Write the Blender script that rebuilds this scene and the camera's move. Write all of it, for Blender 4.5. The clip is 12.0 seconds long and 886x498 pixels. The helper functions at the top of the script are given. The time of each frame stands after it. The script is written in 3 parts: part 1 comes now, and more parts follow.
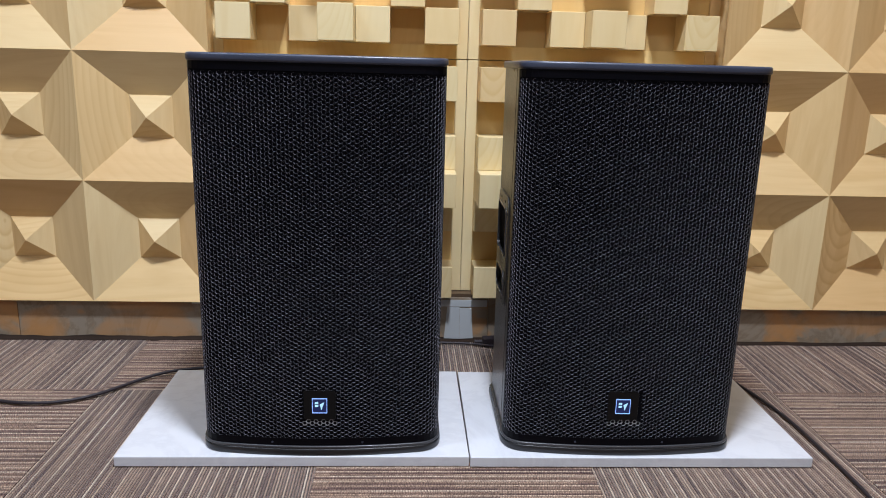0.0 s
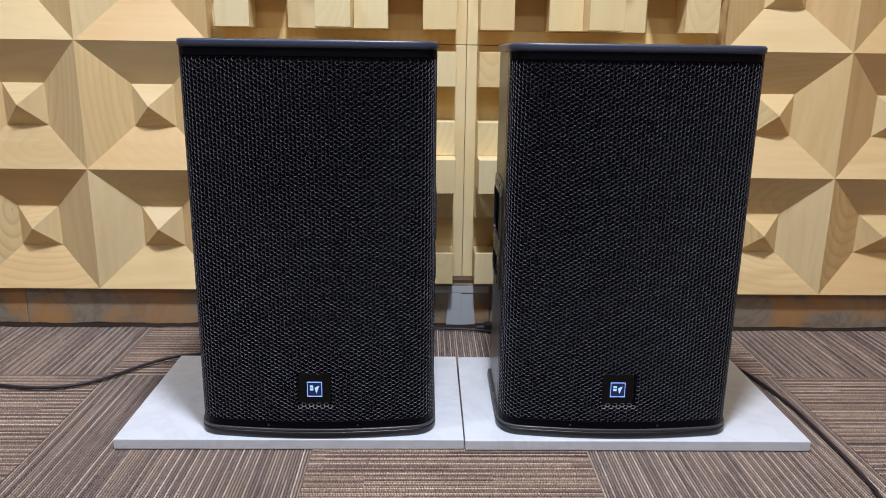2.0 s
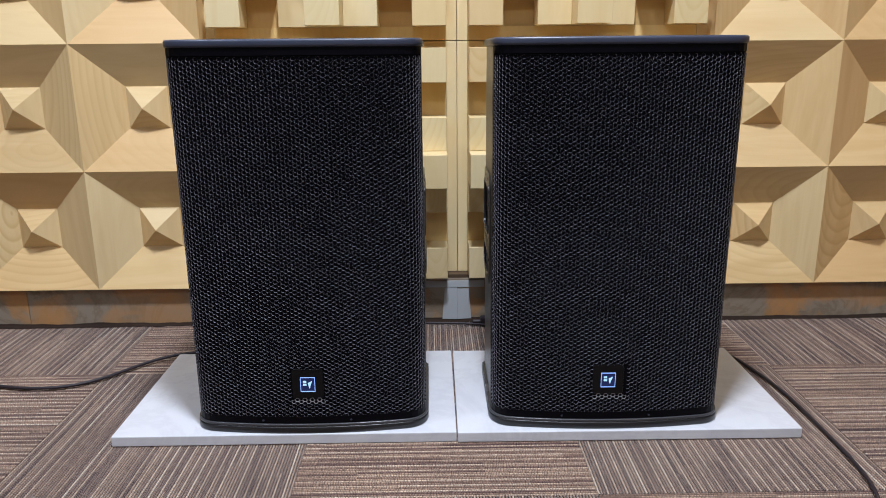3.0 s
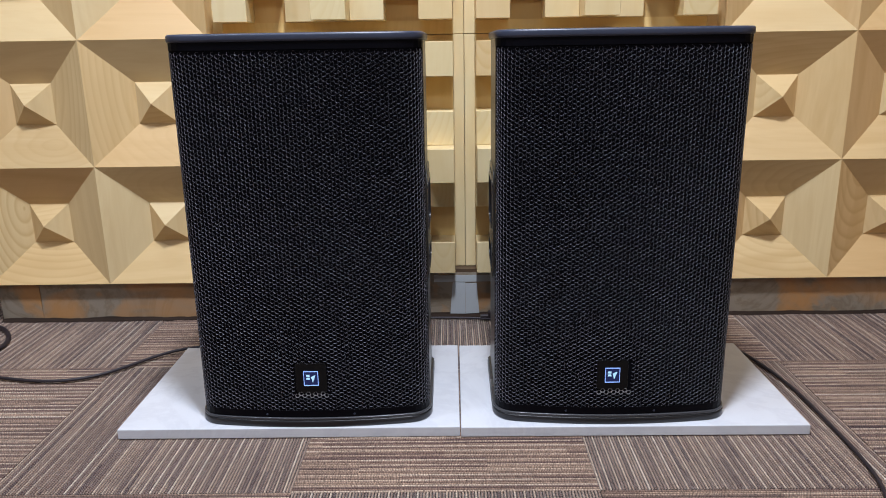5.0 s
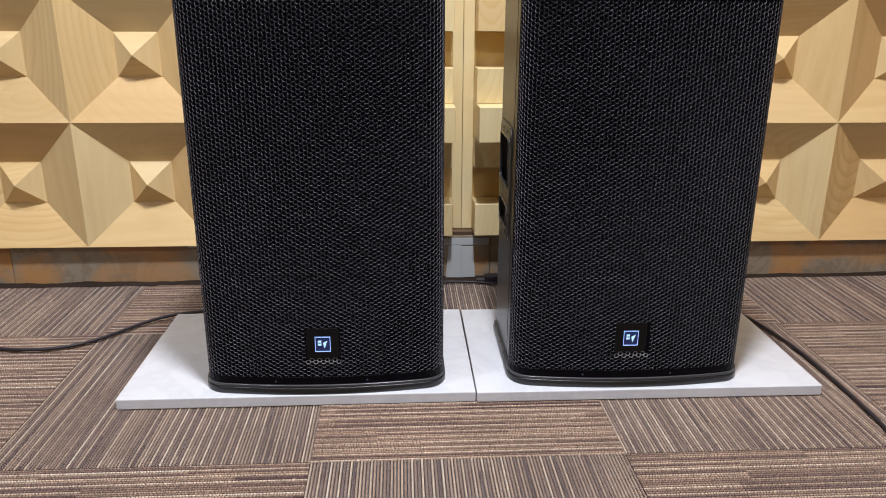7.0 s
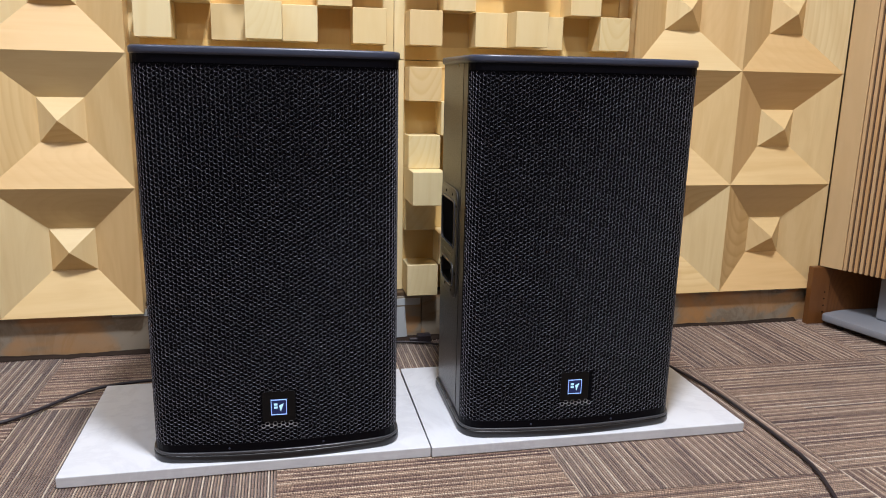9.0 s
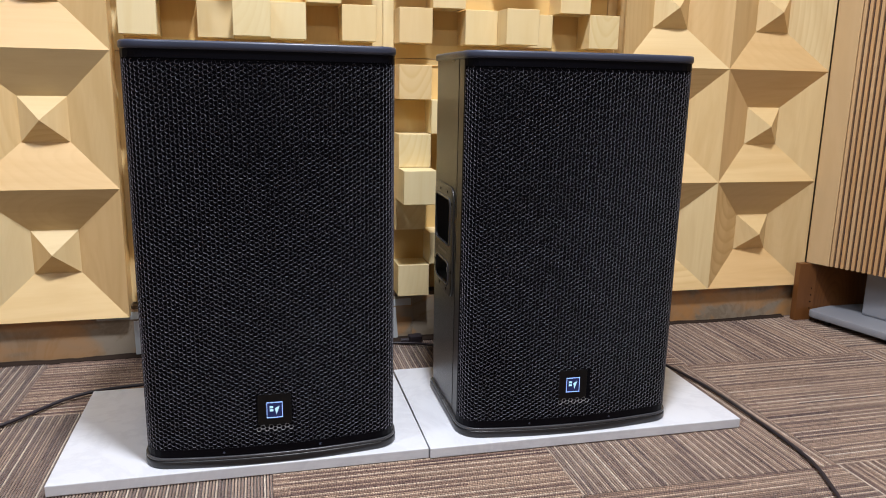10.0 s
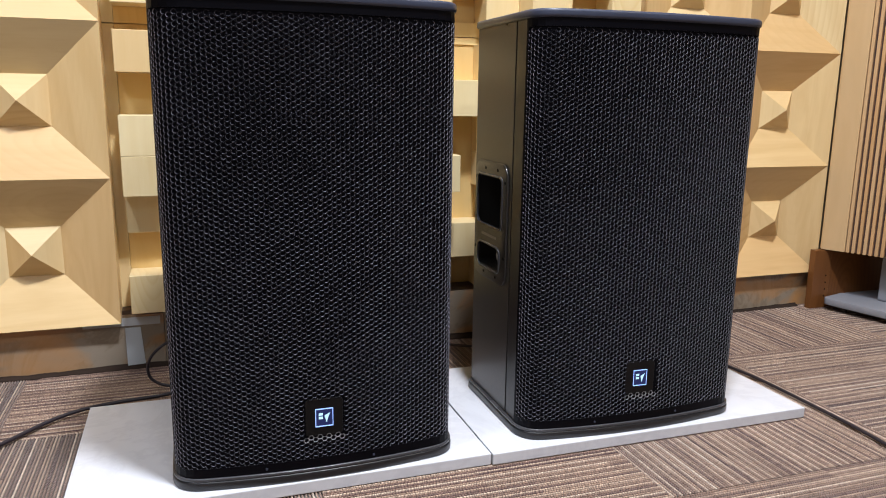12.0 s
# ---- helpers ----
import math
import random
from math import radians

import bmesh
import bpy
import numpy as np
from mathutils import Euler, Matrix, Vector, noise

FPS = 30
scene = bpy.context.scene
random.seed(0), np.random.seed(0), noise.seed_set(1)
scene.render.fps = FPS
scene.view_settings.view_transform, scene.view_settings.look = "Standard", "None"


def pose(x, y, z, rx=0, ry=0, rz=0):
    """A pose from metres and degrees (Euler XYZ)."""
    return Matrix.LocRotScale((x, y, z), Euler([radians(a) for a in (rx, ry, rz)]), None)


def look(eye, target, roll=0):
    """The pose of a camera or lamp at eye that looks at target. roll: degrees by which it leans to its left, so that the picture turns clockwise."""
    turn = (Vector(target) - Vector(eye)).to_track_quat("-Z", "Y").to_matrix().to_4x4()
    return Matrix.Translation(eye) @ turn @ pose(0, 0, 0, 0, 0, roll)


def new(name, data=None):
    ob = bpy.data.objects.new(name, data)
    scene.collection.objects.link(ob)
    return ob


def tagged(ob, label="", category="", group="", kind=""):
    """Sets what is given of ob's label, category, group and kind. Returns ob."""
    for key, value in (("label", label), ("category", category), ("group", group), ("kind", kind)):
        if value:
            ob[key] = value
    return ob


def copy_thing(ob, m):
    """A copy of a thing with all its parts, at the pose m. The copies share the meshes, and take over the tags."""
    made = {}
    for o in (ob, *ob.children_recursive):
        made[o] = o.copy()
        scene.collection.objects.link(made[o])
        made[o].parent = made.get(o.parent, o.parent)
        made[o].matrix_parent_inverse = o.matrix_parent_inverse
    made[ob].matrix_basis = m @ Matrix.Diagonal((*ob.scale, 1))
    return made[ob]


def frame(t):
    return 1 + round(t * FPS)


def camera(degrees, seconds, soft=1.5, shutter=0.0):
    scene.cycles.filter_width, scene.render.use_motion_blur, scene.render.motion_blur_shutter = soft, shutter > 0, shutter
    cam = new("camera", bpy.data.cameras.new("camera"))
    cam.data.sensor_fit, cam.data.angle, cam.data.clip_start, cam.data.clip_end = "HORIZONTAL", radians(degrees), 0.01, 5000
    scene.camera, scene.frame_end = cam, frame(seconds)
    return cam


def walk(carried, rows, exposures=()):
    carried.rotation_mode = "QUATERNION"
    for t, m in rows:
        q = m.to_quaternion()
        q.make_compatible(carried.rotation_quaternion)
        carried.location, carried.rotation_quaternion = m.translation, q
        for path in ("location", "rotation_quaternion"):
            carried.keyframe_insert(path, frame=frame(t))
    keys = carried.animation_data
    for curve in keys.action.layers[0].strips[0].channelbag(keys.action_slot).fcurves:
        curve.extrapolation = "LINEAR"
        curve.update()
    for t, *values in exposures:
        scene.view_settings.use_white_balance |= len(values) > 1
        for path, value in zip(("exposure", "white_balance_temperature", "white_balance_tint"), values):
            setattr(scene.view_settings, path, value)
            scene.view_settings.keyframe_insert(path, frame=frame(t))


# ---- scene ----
cam = camera(61.5, 12.0, soft=1.0)
PATH = [
    (0, (-0.117, -1.206, 0.703), (-0.017, 0.733, 0.224), 1.5),
    (0.5, (-0.09, -1.212, 0.699), (-0.004, 0.728, 0.219), 1.0),
    (1, (-0.063, -1.213, 0.694), (0.01, 0.726, 0.207), 0.9),
    (1.5, (-0.058, -1.213, 0.696), (0.004, 0.724, 0.202), 0.9),
    (2, (-0.071, -1.213, 0.692), (-0.022, 0.722, 0.189), 0.8),
    (2.5, (-0.056, -1.21, 0.687), (-0.016, 0.724, 0.18), 0.4),
    (3, (-0.036, -1.226, 0.692), (-0.01, 0.707, 0.179), -0.5),
    (3.2, (-0.033, -1.234, 0.697), (-0.018, 0.699, 0.186), -0.8),
    (4.8, (-0.006, -1.229, 0.689), (-0.026, 0.703, 0.176), -0.9),
    (5, (-0.008, -1.222, 0.689), (-0.032, 0.707, 0.164), -0.9),
    (5.5, (-0.013, -1.188, 0.67), (-0.046, 0.73, 0.106), -1.0),
    (6, (-0.003, -1.157, 0.663), (-0.05, 0.746, 0.047), -1.5),
    (6.5, (-0.041, -1.151, 0.663), (-0.042, 0.74, 0.01), -1.1),
    (7, (-0.125, -1.177, 0.669), (-0.016, 0.724, 0.055), 0.3),
    (7.5, (-0.171, -1.202, 0.688), (0.086, 0.721, 0.202), 1.2),
    (7.7, (-0.194, -1.213, 0.684), (0.103, 0.710, 0.221), 1.3),
    (9.3, (-0.254, -1.212, 0.669), (0.178, 0.690, 0.229), 1.2),
    (9.5, (-0.261, -1.205, 0.668), (0.184, 0.694, 0.228), 1.2),
    (10, (-0.278, -1.191, 0.657), (0.197, 0.703, 0.225), 1.1),
    (10.5, (-0.313, -1.163, 0.65), (0.192, 0.725, 0.225), 1.2),
    (11, (-0.357, -1.108, 0.637), (0.2, 0.77, 0.235), 0.6),
    (11.5, (-0.407, -1.04, 0.608), (0.224, 0.815, 0.207), 0.2),
    (12, (-0.438, -1.018, 0.581), (0.203, 0.834, 0.181), 0.8),
]
walk(cam, [(t, look(eye, target, roll)) for t, eye, target, roll in PATH],
     [(0, -0.21, 6080, 11), (5.5, -0.24, 6080, 12), (6.5, -0.08, 6650, 12), (7.7, -0.13, 6600, 12.5), (9.3, -0.06, 6500, 12), (11.0, 0.03, 6550, 12), (12.0, 0.15, 6450, 12)])

# ---- light: a closed room under unseen ceiling lamps ----
world = bpy.data.worlds.new("world")
world.use_nodes = True
world.node_tree.nodes["Background"].inputs[0].default_value = (0.02, 0.02, 0.02, 1)
world.node_tree.nodes["Background"].inputs[1].default_value = 0.2
scene.world = world


def unseen_lamp(x, y, watts, radius=0.13, z=2.62, colour=(0.97, 0.98, 1.0), spread=150):
    lamp = bpy.data.lights.new("unseen_lamp", "AREA")
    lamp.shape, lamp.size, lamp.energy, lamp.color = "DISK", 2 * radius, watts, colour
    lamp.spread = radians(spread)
    ob = new("unseen_lamp", lamp)
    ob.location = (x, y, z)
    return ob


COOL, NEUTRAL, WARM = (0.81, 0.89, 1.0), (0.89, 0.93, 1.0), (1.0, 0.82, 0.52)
# Main lamp follows the slab shadows; side and rear lamps added to balance brightness.
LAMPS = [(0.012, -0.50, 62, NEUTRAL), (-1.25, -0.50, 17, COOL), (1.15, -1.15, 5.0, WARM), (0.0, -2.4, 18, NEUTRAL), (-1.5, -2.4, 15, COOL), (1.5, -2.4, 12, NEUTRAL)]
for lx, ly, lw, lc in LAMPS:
    unseen_lamp(lx, ly, lw, colour=lc)


# ---- materials ----
def material(name):
    m = bpy.data.materials.new(name)
    m.use_nodes = True
    nt = m.node_tree
    return m, nt, nt.nodes["Principled BSDF"]


def node(nt, kind, **values):
    n = nt.nodes.new(kind)
    for key, value in values.items():
        if key == "operation":
            n.operation = value
        elif key == "data_type":
            n.data_type = value
        elif key == "blend_type":
            n.blend_type = value
        elif key == "noise_dimensions":
            n.noise_dimensions = value
    return n


def maths(nt, op, a, b=None):
    n = node(nt, "ShaderNodeMath", operation=op)
    for k, v in enumerate((a, b)):
        if v is None:
            continue
        if isinstance(v, (int, float)):
            n.inputs[k].default_value = v
        else:
            nt.links.new(v, n.inputs[k])
    return n.outputs[0]


def ramp(nt, fac, stops, mode="LINEAR"):
    n = nt.nodes.new("ShaderNodeValToRGB")
    n.color_ramp.interpolation = mode
    el = n.color_ramp.elements
    while len(el) < len(stops):
        el.new(0.5)
    for e, (p, c) in zip(el, stops):
        e.position, e.color = p, (*c, 1)
    nt.links.new(fac, n.inputs[0])
    return n.outputs[0]


def noise_of(nt, vec, scale, detail=3.0, rough=0.5, distort=0.0):
    n = nt.nodes.new("ShaderNodeTexNoise")
    n.inputs["Scale"].default_value = scale
    n.inputs["Detail"].default_value = detail
    n.inputs["Roughness"].default_value = rough
    n.inputs["Distortion"].default_value = distort
    if vec is not None:
        nt.links.new(vec, n.inputs["Vector"])
    return n.outputs["Fac"]


def mix(nt, fac, a, b, blend="MIX"):
    n = nt.nodes.new("ShaderNodeMix")
    n.data_type, n.blend_type = "RGBA", blend
    for sock, v in ((n.inputs[0], fac), (n.inputs[6], a), (n.inputs[7], b)):
        if isinstance(v, (int, float)):
            sock.default_value = v
        elif isinstance(v, tuple):
            sock.default_value = (*v, 1)
        else:
            nt.links.new(v, sock)
    return n.outputs[2]


def bump(nt, bsdf, height, strength, distance=0.001):
    n = nt.nodes.new("ShaderNodeBump")
    n.inputs["Strength"].default_value, n.inputs["Distance"].default_value = strength, distance
    nt.links.new(height, n.inputs["Height"])
    nt.links.new(n.outputs[0], bsdf.inputs["Normal"])


def local(nt, scale=(1, 1, 1), shift=True):
    """Object coordinates, stretched, and shifted by a random amount per piece."""
    tc = nt.nodes.new("ShaderNodeTexCoord")
    info = nt.nodes.new("ShaderNodeObjectInfo")
    add = nt.nodes.new("ShaderNodeVectorMath")
    add.operation = "ADD"
    nt.links.new(tc.outputs["Object"], add.inputs[0])
    if shift:
        nt.links.new(maths(nt, "MULTIPLY", info.outputs["Random"], 37.0), add.inputs[1])
    mul = nt.nodes.new("ShaderNodeVectorMath")
    mul.operation = "MULTIPLY"
    nt.links.new(add.outputs[0], mul.inputs[0])
    mul.inputs[1].default_value = scale
    return mul.outputs[0], info.outputs["Random"]


def wood(name, pale, deep, red, along, rings=6.0, gloss=0.42):
    """Planed softwood: growth rings drawn out along one axis, fine fibres, a tone of its own for each piece."""
    m, nt, b = material(name)
    stretch = [3.2, 3.2, 3.2]
    stretch["xyz".index(along)] = 0.45
    v, rnd = local(nt, tuple(stretch))
    tc = nt.nodes.new("ShaderNodeTexCoord")
    sep = nt.nodes.new("ShaderNodeSeparateXYZ")
    nt.links.new(tc.outputs["Object"], sep.inputs[0])
    run, cross = ("X", "Z") if along == "x" else ("Z", "X")

    def piece(k):
        return maths(nt, "FRACT", maths(nt, "MULTIPLY", rnd, k))

    # growth rings of a log, cut at a slight slant, so that they open into long arches
    big = noise_of(nt, v, 1.6, 2.0, 0.5, 0.2)
    off = maths(nt, "SUBTRACT", sep.outputs[cross], maths(nt, "MULTIPLY", maths(nt, "SUBTRACT", piece(13.7), 0.5), 0.2))
    slant = maths(nt, "SUBTRACT", maths(nt, "MULTIPLY", sep.outputs[run], 0.42), maths(nt, "MULTIPLY", piece(29.3), 0.075))
    reach = maths(nt, "SQRT", maths(nt, "ADD", maths(nt, "MULTIPLY", off, off), maths(nt, "MULTIPLY", slant, slant)))
    wave = maths(nt, "FRACT", maths(nt, "ADD", maths(nt, "MULTIPLY", reach, 12.0 * rings), maths(nt, "MULTIPLY", big, 6.5)))
    ringed = ramp(nt, wave, [(0.0, (0.1, 0.1, 0.1)), (0.50, (0.35, 0.35, 0.35)), (0.82, (1, 1, 1)), (1.0, (0.1, 0.1, 0.1))])
    bold = piece(53.1)
    soft = maths(nt, "MULTIPLY", ringed, maths(nt, "ADD", 0.05, maths(nt, "MULTIPLY", maths(nt, "POWER", bold, 4.0), 1.6)))
    fine_scale = [300.0, 300.0, 300.0]
    fine_scale["xyz".index(along)] = 5.0
    vf, _ = local(nt, tuple(fine_scale))
    fibre = noise_of(nt, vf, 1.0, 3.0, 0.6)
    colour = mix(nt, maths(nt, "MULTIPLY", soft, 0.52), pale, deep)
    colour = mix(nt, maths(nt, "MULTIPLY", maths(nt, "SUBTRACT", fibre, 0.35), 0.26), colour, deep)
    # soft uneven figure of the planed face
    swirl = noise_of(nt, v, 3.4, 3.0, 0.55, 2.2)
    colour = mix(nt, ramp(nt, swirl, [(0.42, (0, 0, 0)), (0.68, (0.42, 0.42, 0.42))]), colour, deep)
    patch = noise_of(nt, v, 0.6, 1.0)
    colour = mix(nt, maths(nt, "MULTIPLY", patch, 0.35), colour, red)
    tone = ramp(nt, maths(nt, "FRACT", maths(nt, "MULTIPLY", rnd, 7.31)),
                [(0.0, (0.84, 0.77, 0.69)), (0.25, (1, 1, 0.98)), (0.5, (0.97, 0.88, 0.76)), (0.75, (1.02, 1.04, 1.05)), (1.0, (0.92, 0.80, 0.68))])
    colour = mix(nt, 1.0, colour, tone, "MULTIPLY")
    nt.links.new(colour, b.inputs["Base Color"])
    b.inputs["Roughness"].default_value = gloss
    b.inputs["Specular IOR Level"].default_value = 0.35
    bump(nt, b, fibre, 0.08, 0.0005)
    return m


PALE, DEEP, RED = (0.82, 0.65, 0.365), (0.63, 0.43, 0.19), (0.79, 0.555, 0.285)
wood_x = wood("pale_softwood_across", PALE, DEEP, RED, "x")
wood_z = wood("pale_softwood_upright", PALE, DEEP, RED, "z")
wood_block = wood("pale_softwood_block", (0.85, 0.72, 0.44), (0.75, 0.58, 0.28), (0.83, 0.66, 0.36), "z", 6.0)
# Rails and recess boards carry golden bounced light in their colour.
wood_bounce_gold = wood("bounce_gold_softwood", (0.87, 0.66, 0.31), (0.78, 0.545, 0.215), (0.84, 0.60, 0.26), "z", 5.0)
wood_slat = wood("oak_slat", (0.64, 0.43, 0.235), (0.48, 0.30, 0.15), (0.60, 0.39, 0.20), "z", 6.0)
wood_ply = wood("oak_veneer", (0.68, 0.49, 0.275), (0.57, 0.39, 0.20), (0.64, 0.45, 0.25), "z", 4.0)
mahogany = wood("red_brown_wood", (0.19, 0.075, 0.022), (0.085, 0.03, 0.010), (0.15, 0.055, 0.016), "z", 7.0, 0.35)


def plain(name, colour, rough=0.5, metal=0.0, grain=0.0, scale=400.0, vary=0.15, spec=0.5):
    m, nt, b = material(name)
    tc = nt.nodes.new("ShaderNodeTexCoord")
    n1 = noise_of(nt, tc.outputs["Object"], scale, 2.0)
    n2 = noise_of(nt, tc.outputs["Object"], 6.0, 3.0)
    lo = tuple(c * (1 - vary) for c in colour)
    hi = tuple(min(1.0, c * (1 + vary)) for c in colour)
    nt.links.new(mix(nt, n2, lo, hi), b.inputs["Base Color"])
    nt.links.new(maths(nt, "ADD", maths(nt, "MULTIPLY", n2, 0.14), rough - 0.07), b.inputs["Roughness"])
    b.inputs["Metallic"].default_value = metal
    b.inputs["Specular IOR Level"].default_value = spec
    if grain:
        bump(nt, b, n1, grain, 0.0004)
    return m


black_paint = plain("black_textured_paint", (0.034, 0.032, 0.030), 0.30, 0, 0.5, 900.0, 0.2, 0.6)
black_plastic = plain("black_moulded_plastic", (0.012, 0.012, 0.014), 0.33, 0, 0.25, 700.0, 0.2)
# Bluish reflected sheen is put into this base colour.
cap_plastic = plain("blue_sheen_plastic", (0.040, 0.048, 0.078), 0.36, 0, 0.35, 600.0, 0.25)
# Lightened so that rims and lips carry their highlight lines.
ridge_plastic = plain("highlight_rim_plastic", (0.05, 0.05, 0.056), 0.26, 0, 0.1, 600.0, 0.2)
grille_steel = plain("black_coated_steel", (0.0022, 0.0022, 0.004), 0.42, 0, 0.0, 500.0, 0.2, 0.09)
# Hole rims and walls are paler than the black steel to paint glints.
rim_glint = plain("glint_hole_rim", (0.12, 0.12, 0.145), 0.40, 0.0, 0.0, 500.0, 0.2, 0.5)
wall_glint = plain("glint_hole_wall", (0.29, 0.29, 0.34), 0.45, 0.0, 0.0, 500.0, 0.2, 0.3)
# Pale grey paints light caught on the badge-opening edge; the knob itself is grey.
lit_edge_and_knob = plain("lit_edge_and_knob_grey", (0.30, 0.30, 0.32), 0.4, 0.2, 0.0, 300.0, 0.3)
foam = plain("black_acoustic_foam", (0.0028, 0.0028, 0.0048), 0.95, 0, 0.6, 500.0, 0.4, 0.1)
groove_black = plain("black_gap", (0.004, 0.004, 0.004), 0.9, 0, 0, 300.0, 0.2, 0.1)
gap_shade = plain("dark_gap_shade", (0.036, 0.024, 0.018), 0.9, 0, 0.3, 200.0, 0.4, 0.1)
badge_black = plain("badge_black", (0.004, 0.004, 0.0045), 0.5, spec=0.2)
rubber = plain("black_cable_rubber", (0.022, 0.016, 0.021), 0.5, 0, 0.2, 500.0)
grey_metal = plain("grey_powder_coat", (0.26, 0.27, 0.30), 0.42, 0, 0.15, 700.0, 0.12)
grey_print = plain("grey_print", (0.28, 0.27, 0.26), 0.5)
tape_grey = plain("pale_grey_board", (0.50, 0.53, 0.55), 0.45, 0, 0.1, 200.0, 0.12)
dark_trim = plain("dark_brown_trim", (0.10, 0.062, 0.035), 0.5, 0, 0.1, 300.0, 0.25)
wall_paint = plain("bounce_wall_tone", (0.32, 0.25, 0.17), 0.85, 0, 0.2, 300.0, 0.06)
ceiling_paint = plain("bounce_ceiling_tone", (0.52, 0.47, 0.40), 0.9, 0, 0.2, 300.0, 0.05)
screed = plain("dark_floor_base", (0.05, 0.045, 0.04), 0.9, 0, 0.2, 200.0, 0.2)


def glow(name, colour, power):
    m, nt, b = material(name)
    b.inputs["Base Color"].default_value = (0.01, 0.01, 0.02, 1)
    b.inputs["Emission Color"].default_value = (*colour, 1)
    b.inputs["Emission Strength"].default_value = power
    return m


led_line = glow("blue_led_line", (0.30, 0.48, 1.0), 1.5)
led_field = glow("blue_led_field", (0.006, 0.050, 0.36), 0.20)
led_mark = glow("pale_blue_led_mark", (0.50, 0.80, 1.0), 1.15)


def marble(name, base, vein, scale, amount, rough, speck=None):
    m, nt, b = material(name)
    v, rnd = local(nt)
    cloud = noise_of(nt, v, scale, 5.0, 0.6, 1.2)
    veins = noise_of(nt, v, scale * 0.55, 6.0, 0.65, 2.4)
    line = ramp(nt, veins, [(0.44, (0, 0, 0)), (0.5, (1, 1, 1)), (0.56, (0, 0, 0))])
    low = tuple(c * 0.86 for c in base)
    colour = mix(nt, cloud, low, base)
    colour = mix(nt, maths(nt, "MULTIPLY", line, amount), colour, vein)
    if speck:
        blot = ramp(nt, noise_of(nt, v, scale * 0.5, 3.0, 0.5, 1.5), [(0.52, (0, 0, 0)), (0.57, (0.6, 0.6, 0.6)), (0.66, (1, 1, 1))])
        colour = mix(nt, maths(nt, "MULTIPLY", blot, 0.85), colour, speck)
    nt.links.new(colour, b.inputs["Base Color"])
    b.inputs["Roughness"].default_value = rough
    return m


slab_white = marble("white_marble", (0.71, 0.725, 0.77), (0.56, 0.57, 0.62), 5.0, 0.45, 0.26)
skirting_stone = marble("brown_veined_stone", (0.33, 0.275, 0.21), (0.19, 0.135, 0.08), 7.5, 0.55, 0.3, (0.50, 0.25, 0.085))


def carpet_material():
    """Loop pile in 6 mm ribs; each rib changes yarn along its length."""
    m, nt, b = material("striped_loop_carpet")
    tc = nt.nodes.new("ShaderNodeTexCoord")
    info = nt.nodes.new("ShaderNodeObjectInfo")
    sep = nt.nodes.new("ShaderNodeSeparateXYZ")
    nt.links.new(tc.outputs["Object"], sep.inputs[0])
    seed = maths(nt, "MULTIPLY", info.outputs["Random"], 91.0)
    # each loop leans a little out of its row
    lean = maths(nt, "MULTIPLY", maths(nt, "SUBTRACT", noise_of(nt, tc.outputs["Object"], 170.0, 2.0, 0.6), 0.5), RIB * 1.5)
    rib = maths(nt, "FLOOR", maths(nt, "DIVIDE", maths(nt, "ADD", maths(nt, "ADD", sep.outputs[0], lean), 0.24825), RIB))

    def white(x, y, z):
        c = nt.nodes.new("ShaderNodeCombineXYZ")
        for k, q in enumerate((x, y, z)):
            if isinstance(q, (int, float)):
                c.inputs[k].default_value = q
            else:
                nt.links.new(q, c.inputs[k])
        w = nt.nodes.new("ShaderNodeTexWhiteNoise")
        w.noise_dimensions = "3D"
        nt.links.new(c.outputs[0], w.inputs["Vector"])
        return w.outputs["Value"]

    pair = maths(nt, "FLOOR", maths(nt, "DIVIDE", rib, 10.0))
    shift = white(pair, 3.0, seed)
    run = maths(nt, "FLOOR", maths(nt, "ADD", maths(nt, "MULTIPLY", sep.outputs[1], 4.6), maths(nt, "MULTIPLY", shift, 9.0)))
    yarn = white(rib, run, seed)
    base = white(rib, 77.0, seed)
    value = maths(nt, "ADD", maths(nt, "MULTIPLY", yarn, 0.55), maths(nt, "MULTIPLY", base, 0.45))
    dark = ramp(nt, value, [(0.0, (0.125, 0.076, 0.074)), (0.20, (0.21, 0.135, 0.115)), (0.42, (0.31, 0.208, 0.160)), (0.64, (0.45, 0.32, 0.235))], "CONSTANT")
    light = ramp(nt, value, [(0.0, (0.30, 0.205, 0.158)), (0.16, (0.48, 0.35, 0.258)), (0.34, (0.63, 0.485, 0.362)), (0.58, (0.72, 0.58, 0.445)), (0.80, (0.80, 0.685, 0.55))], "CONSTANT")
    odd = maths(nt, "LESS_THAN", maths(nt, "MODULO", maths(nt, "ADD", rib, 300.0), 3.0), 0.5)
    colour = mix(nt, odd, dark, light)
    # shade in the grooves between rows of loops, painted as dark colour
    across = maths(nt, "ABSOLUTE", maths(nt, "SUBTRACT", maths(nt, "FRACT", maths(nt, "DIVIDE", maths(nt, "ADD", sep.outputs[0], 0.24825), RIB)), 0.5))
    colour = mix(nt, ramp(nt, across, [(0.20, (0, 0, 0)), (0.36, (1, 1, 1))]), colour, (0.036, 0.023, 0.023))
    tuft = nt.nodes.new("ShaderNodeTexVoronoi")
    tuft.inputs["Scale"].default_value = 260.0
    nt.links.new(tc.outputs["Object"], tuft.inputs["Vector"])
    speck = noise_of(nt, tc.outputs["Object"], 340.0, 2.0)
    colour = mix(nt, 1.0, colour, ramp(nt, speck, [(0.3, (0.50, 0.48, 0.49)), (0.7, (1.32, 1.29, 1.25))]), "MULTIPLY")
